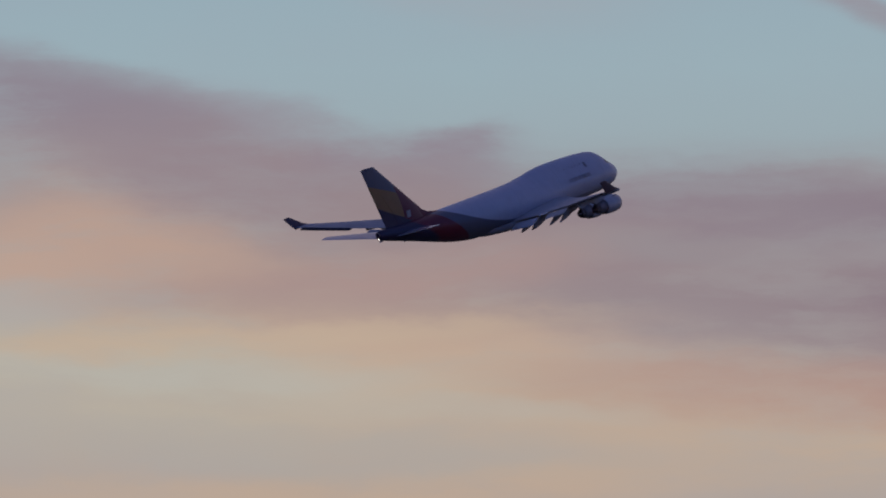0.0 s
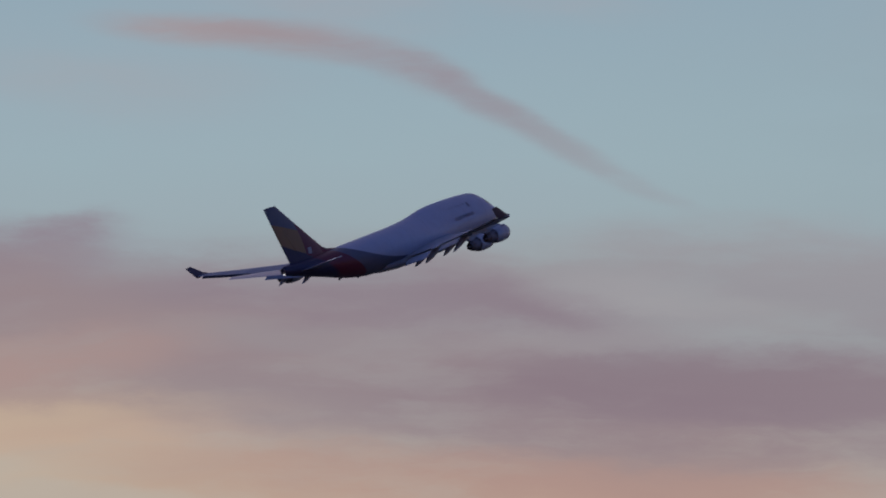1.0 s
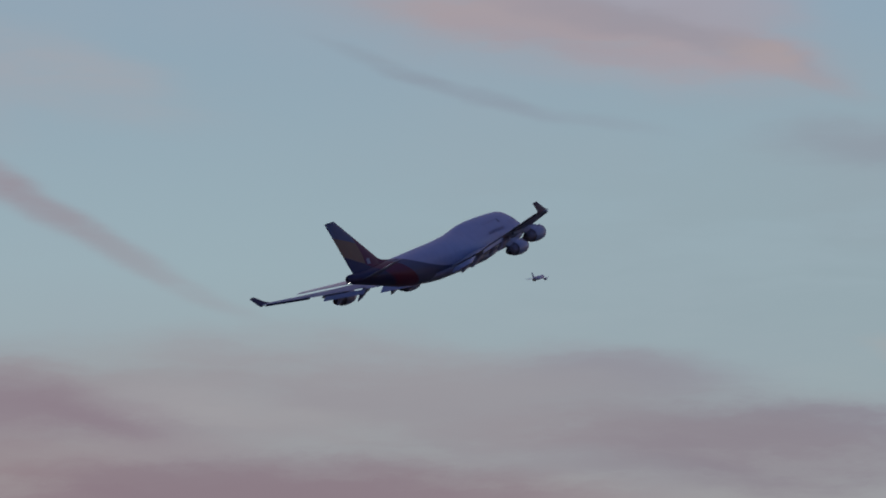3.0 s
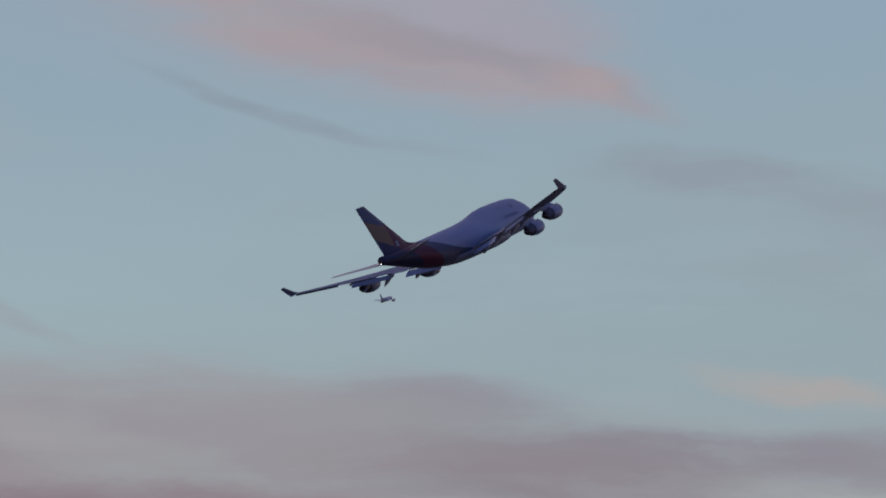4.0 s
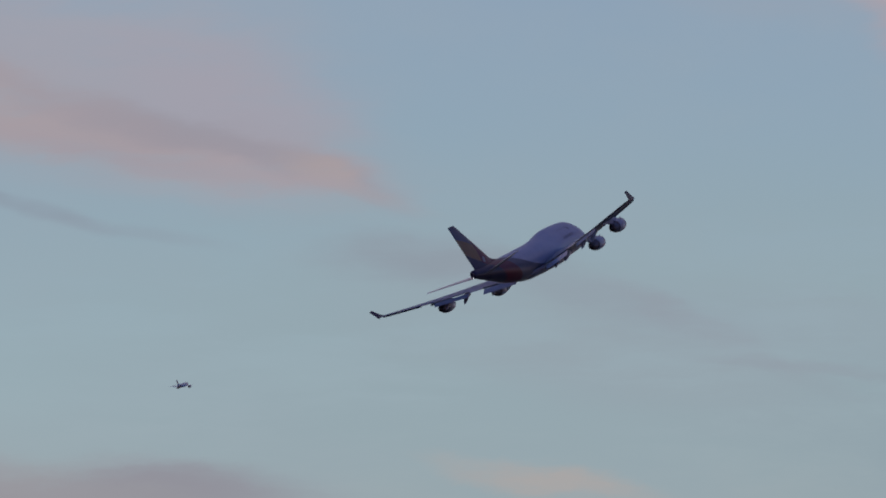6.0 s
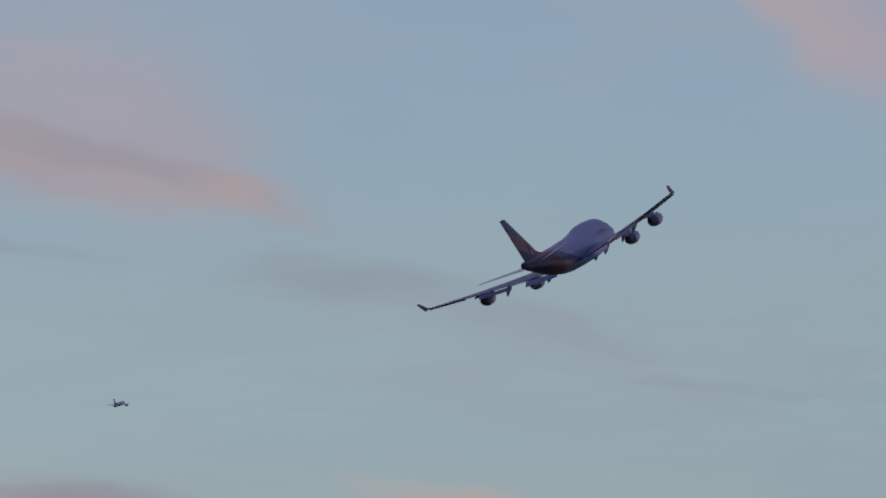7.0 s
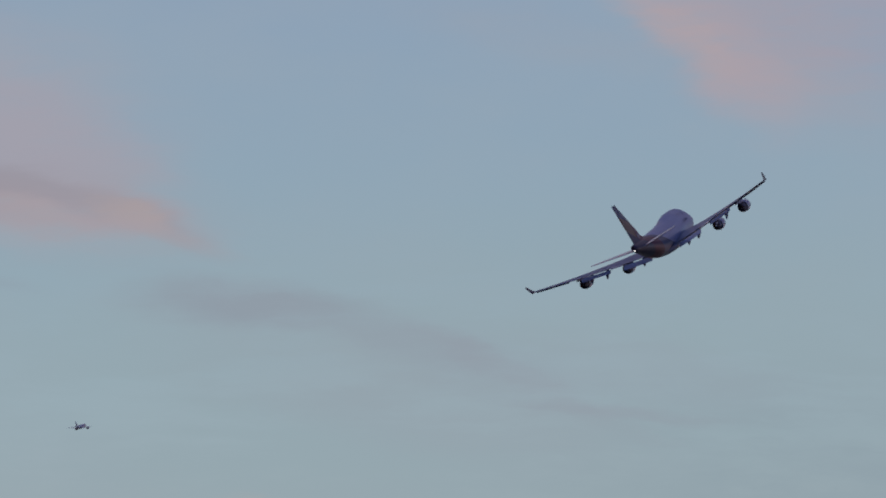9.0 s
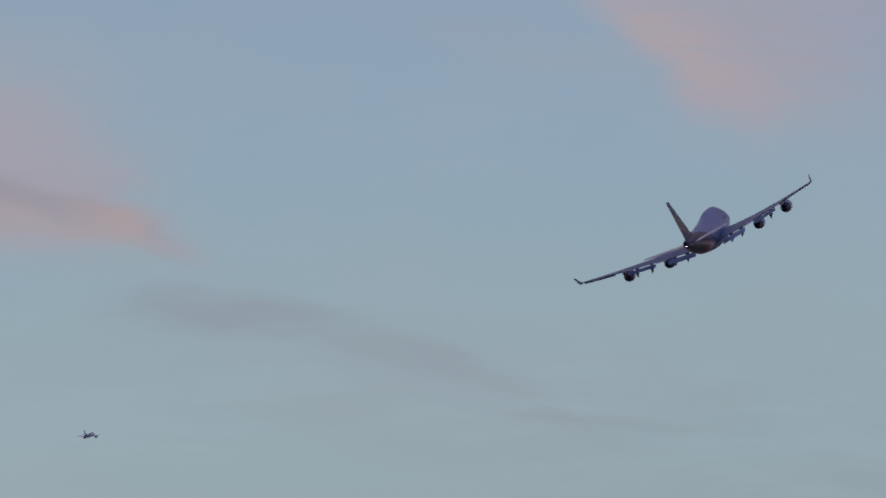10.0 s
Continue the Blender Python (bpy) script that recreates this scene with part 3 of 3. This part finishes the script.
    part("exhaust_pipe", tube([(-35.5, 0.46, 0, 2.75), (-36.0, 0.4, 0, 2.78), (-35.98, 0.33, 0, 2.78), (-35.6, 0.3, 0, 2.76)], 16), HOT, jet, "dark exhaust at the tail's end")
    bm = bmesh.new()
    bmesh.ops.create_icosphere(bm, subdivisions=2, radius=0.075, matrix=Matrix.Translation((-35.75, 0, 2.12)))
    part("tail_lamp", bm, LAMP, jet, "small white lamp")
    return jet


SLATE_BAR = material("lettering_slate", (0.585, 0.6, 0.68), 0.46, coat=0.24)
PANE = material("upper_deck_pane", (0.5, 0.51, 0.58), 0.3, coat=0.3)
MARK = material("mark_slate", (0.4, 0.4, 0.45), 0.46, coat=0.24)
jumbo = make_jumbo()


# ---- far airliner: a small twin-jet far behind ----
def make_airliner():
    jet = tagged(new("airliner"), "small dark twin-engined airliner far off in the dusk sky", "airplane")
    part("fuselage", tube([(7.4, 0.05, 0, -0.15), (7.15, 0.45, 0, -0.1), (6.4, 0.85, 0, 0), (5.2, 1.08, 0, 0), (-2.0, 1.1, 0, 0), (-4.8, 0.8, 0, 0.25), (-7.4, 0.18, 0, 0.7)], 20), FAR, jet)
    part("fin", blade([((-4.4, 0, 0.8), (-7.1, 0, 0.8), 0.14), ((-6.7, 0, 3.6), (-8.0, 0, 3.6), 0.07)], up=(0, 1, 0)), FAR_DARK, jet)
    for side in (1, -1):
        part("wing", blade([((2.6, 0, -0.6), (-1.6, 0, -0.6), 0.26), ((1.2, side * 2.8, -0.4), (-1.7, side * 2.8, -0.45), 0.16), ((-1.5, side * 6.8, 0.1), (-2.3, side * 6.8, 0.08), 0.04)]), FAR, jet)
        part("tailplane", blade([((-5.2, 0, 0.65), (-7.0, 0, 0.6), 0.1), ((-6.9, side * 2.9, 0.95), (-7.7, side * 2.9, 0.93), 0.04)]), FAR, jet)
        nacelle = part("engine", tube([(3.2, 0.5, side * 3.2, -1.1), (2.9, 0.64, side * 3.2, -1.1), (1.6, 0.66, side * 3.2, -1.1), (0.4, 0.46, side * 3.2, -1.06)], 16), FAR_DARK, jet)
        part("pylon", loft([[(x, side * 3.2 - 0.08, low), (x, side * 3.2 + 0.08, low), (x, side * 3.2 + 0.08, top), (x, side * 3.2 - 0.08, top)]
                            for x, low, top in ((2.4, -0.6, -0.44), (1.0, -0.62, -0.34), (-0.4, -0.6, -0.4))]), FAR, nacelle)
    return jet


airliner = make_airliner()


def flown(x, y, z, bearing, climb, bank):
    """The pose of an aircraft: its bearing to the right of north, its nose over the horizon, its right wing's dip."""
    return pose(x, y, z, bank, -climb, 90 - bearing)


def afar(bearing, height, metres, heading):
    """The far airliner's pose, seen at a bearing and height from the tripod."""
    b, h = radians(bearing), radians(height)
    return flown(metres * math.sin(b) * math.cos(h), metres * math.cos(b) * math.cos(h), 1.7 + metres * math.sin(h), heading, 15.0, -2.0)


def motions():
    walk(jumbo, [
        (0.0, flown(9.9, 1448.5, 212.2, 35.36, 18.58, -0.65)), (0.5, flown(34.8, 1482.5, 221.3, 35.39, 18.64, -2.39)),
        (1.0, flown(58.6, 1515.6, 230.8, 34.46, 18.75, -4.91)), (1.5, flown(81.5, 1548.1, 240.1, 34.60, 19.01, -6.94)),
        (2.0, flown(106.0, 1578.9, 249.8, 33.96, 18.91, -8.99)), (2.5, flown(128.6, 1608.7, 258.7, 33.50, 18.78, -10.35)),
        (3.0, flown(152.1, 1639.2, 268.5, 33.13, 18.97, -12.22)), (3.2, flown(161.0, 1652.0, 272.2, 32.97, 19.17, -12.69)),
        (4.3, flown(210.9, 1726.2, 294.3, 30.79, 18.82, -16.95)), (4.5, flown(219.6, 1740.1, 298.3, 30.37, 18.85, -17.50)),
        (5.0, flown(242.4, 1775.1, 308.3, 29.45, 18.7, -18.69)), (5.2, flown(251.1, 1788.8, 312.5, 29.19, 18.75, -19.15)),
        (6.5, flown(302.8, 1876.7, 336.8, 26.03, 18.55, -21.27)), (7.0, flown(322.8, 1911.8, 346.3, 24.61, 18.41, -21.86)),
        (7.5, flown(341.3, 1947.2, 355.7, 23.52, 18.31, -22.70)), (8.0, flown(359.7, 1982.5, 365.0, 22.49, 18.35, -23.54)),
        (8.5, flown(376.5, 2016.9, 373.7, 21.45, 18.12, -23.95)), (9.0, flown(392.0, 2050.3, 382.0, 20.32, 17.83, -23.75)),
        (9.5, flown(406.8, 2083.4, 389.7, 19.05, 17.80, -23.43)), (10.0, flown(420.3, 2116.9, 397.7, 17.63, 17.77, -22.37)),
    ])
    walk(airliner, [
        (0.0, afar(5.365, 9.030, 4700, 30)), (1.2, afar(5.595, 9.042, 4715, 29.7)), (2.0, afar(5.753, 9.056, 4725, 29.5)),
        (3.0, afar(5.930, 9.074, 4740, 29.3)), (4.3, afar(6.187, 9.107, 4757, 29)), (5.0, afar(6.319, 9.110, 4765, 28.7)),
        (6.5, afar(6.593, 9.114, 4785, 28.2)), (7.5, afar(6.792, 9.116, 4800, 27.8)), (8.5, afar(6.990, 9.127, 4812, 27.4)),
        (9.5, afar(7.175, 9.125, 4825, 27.1)), (10.0, afar(7.266, 9.125, 4830, 27)),
    ])


motions()
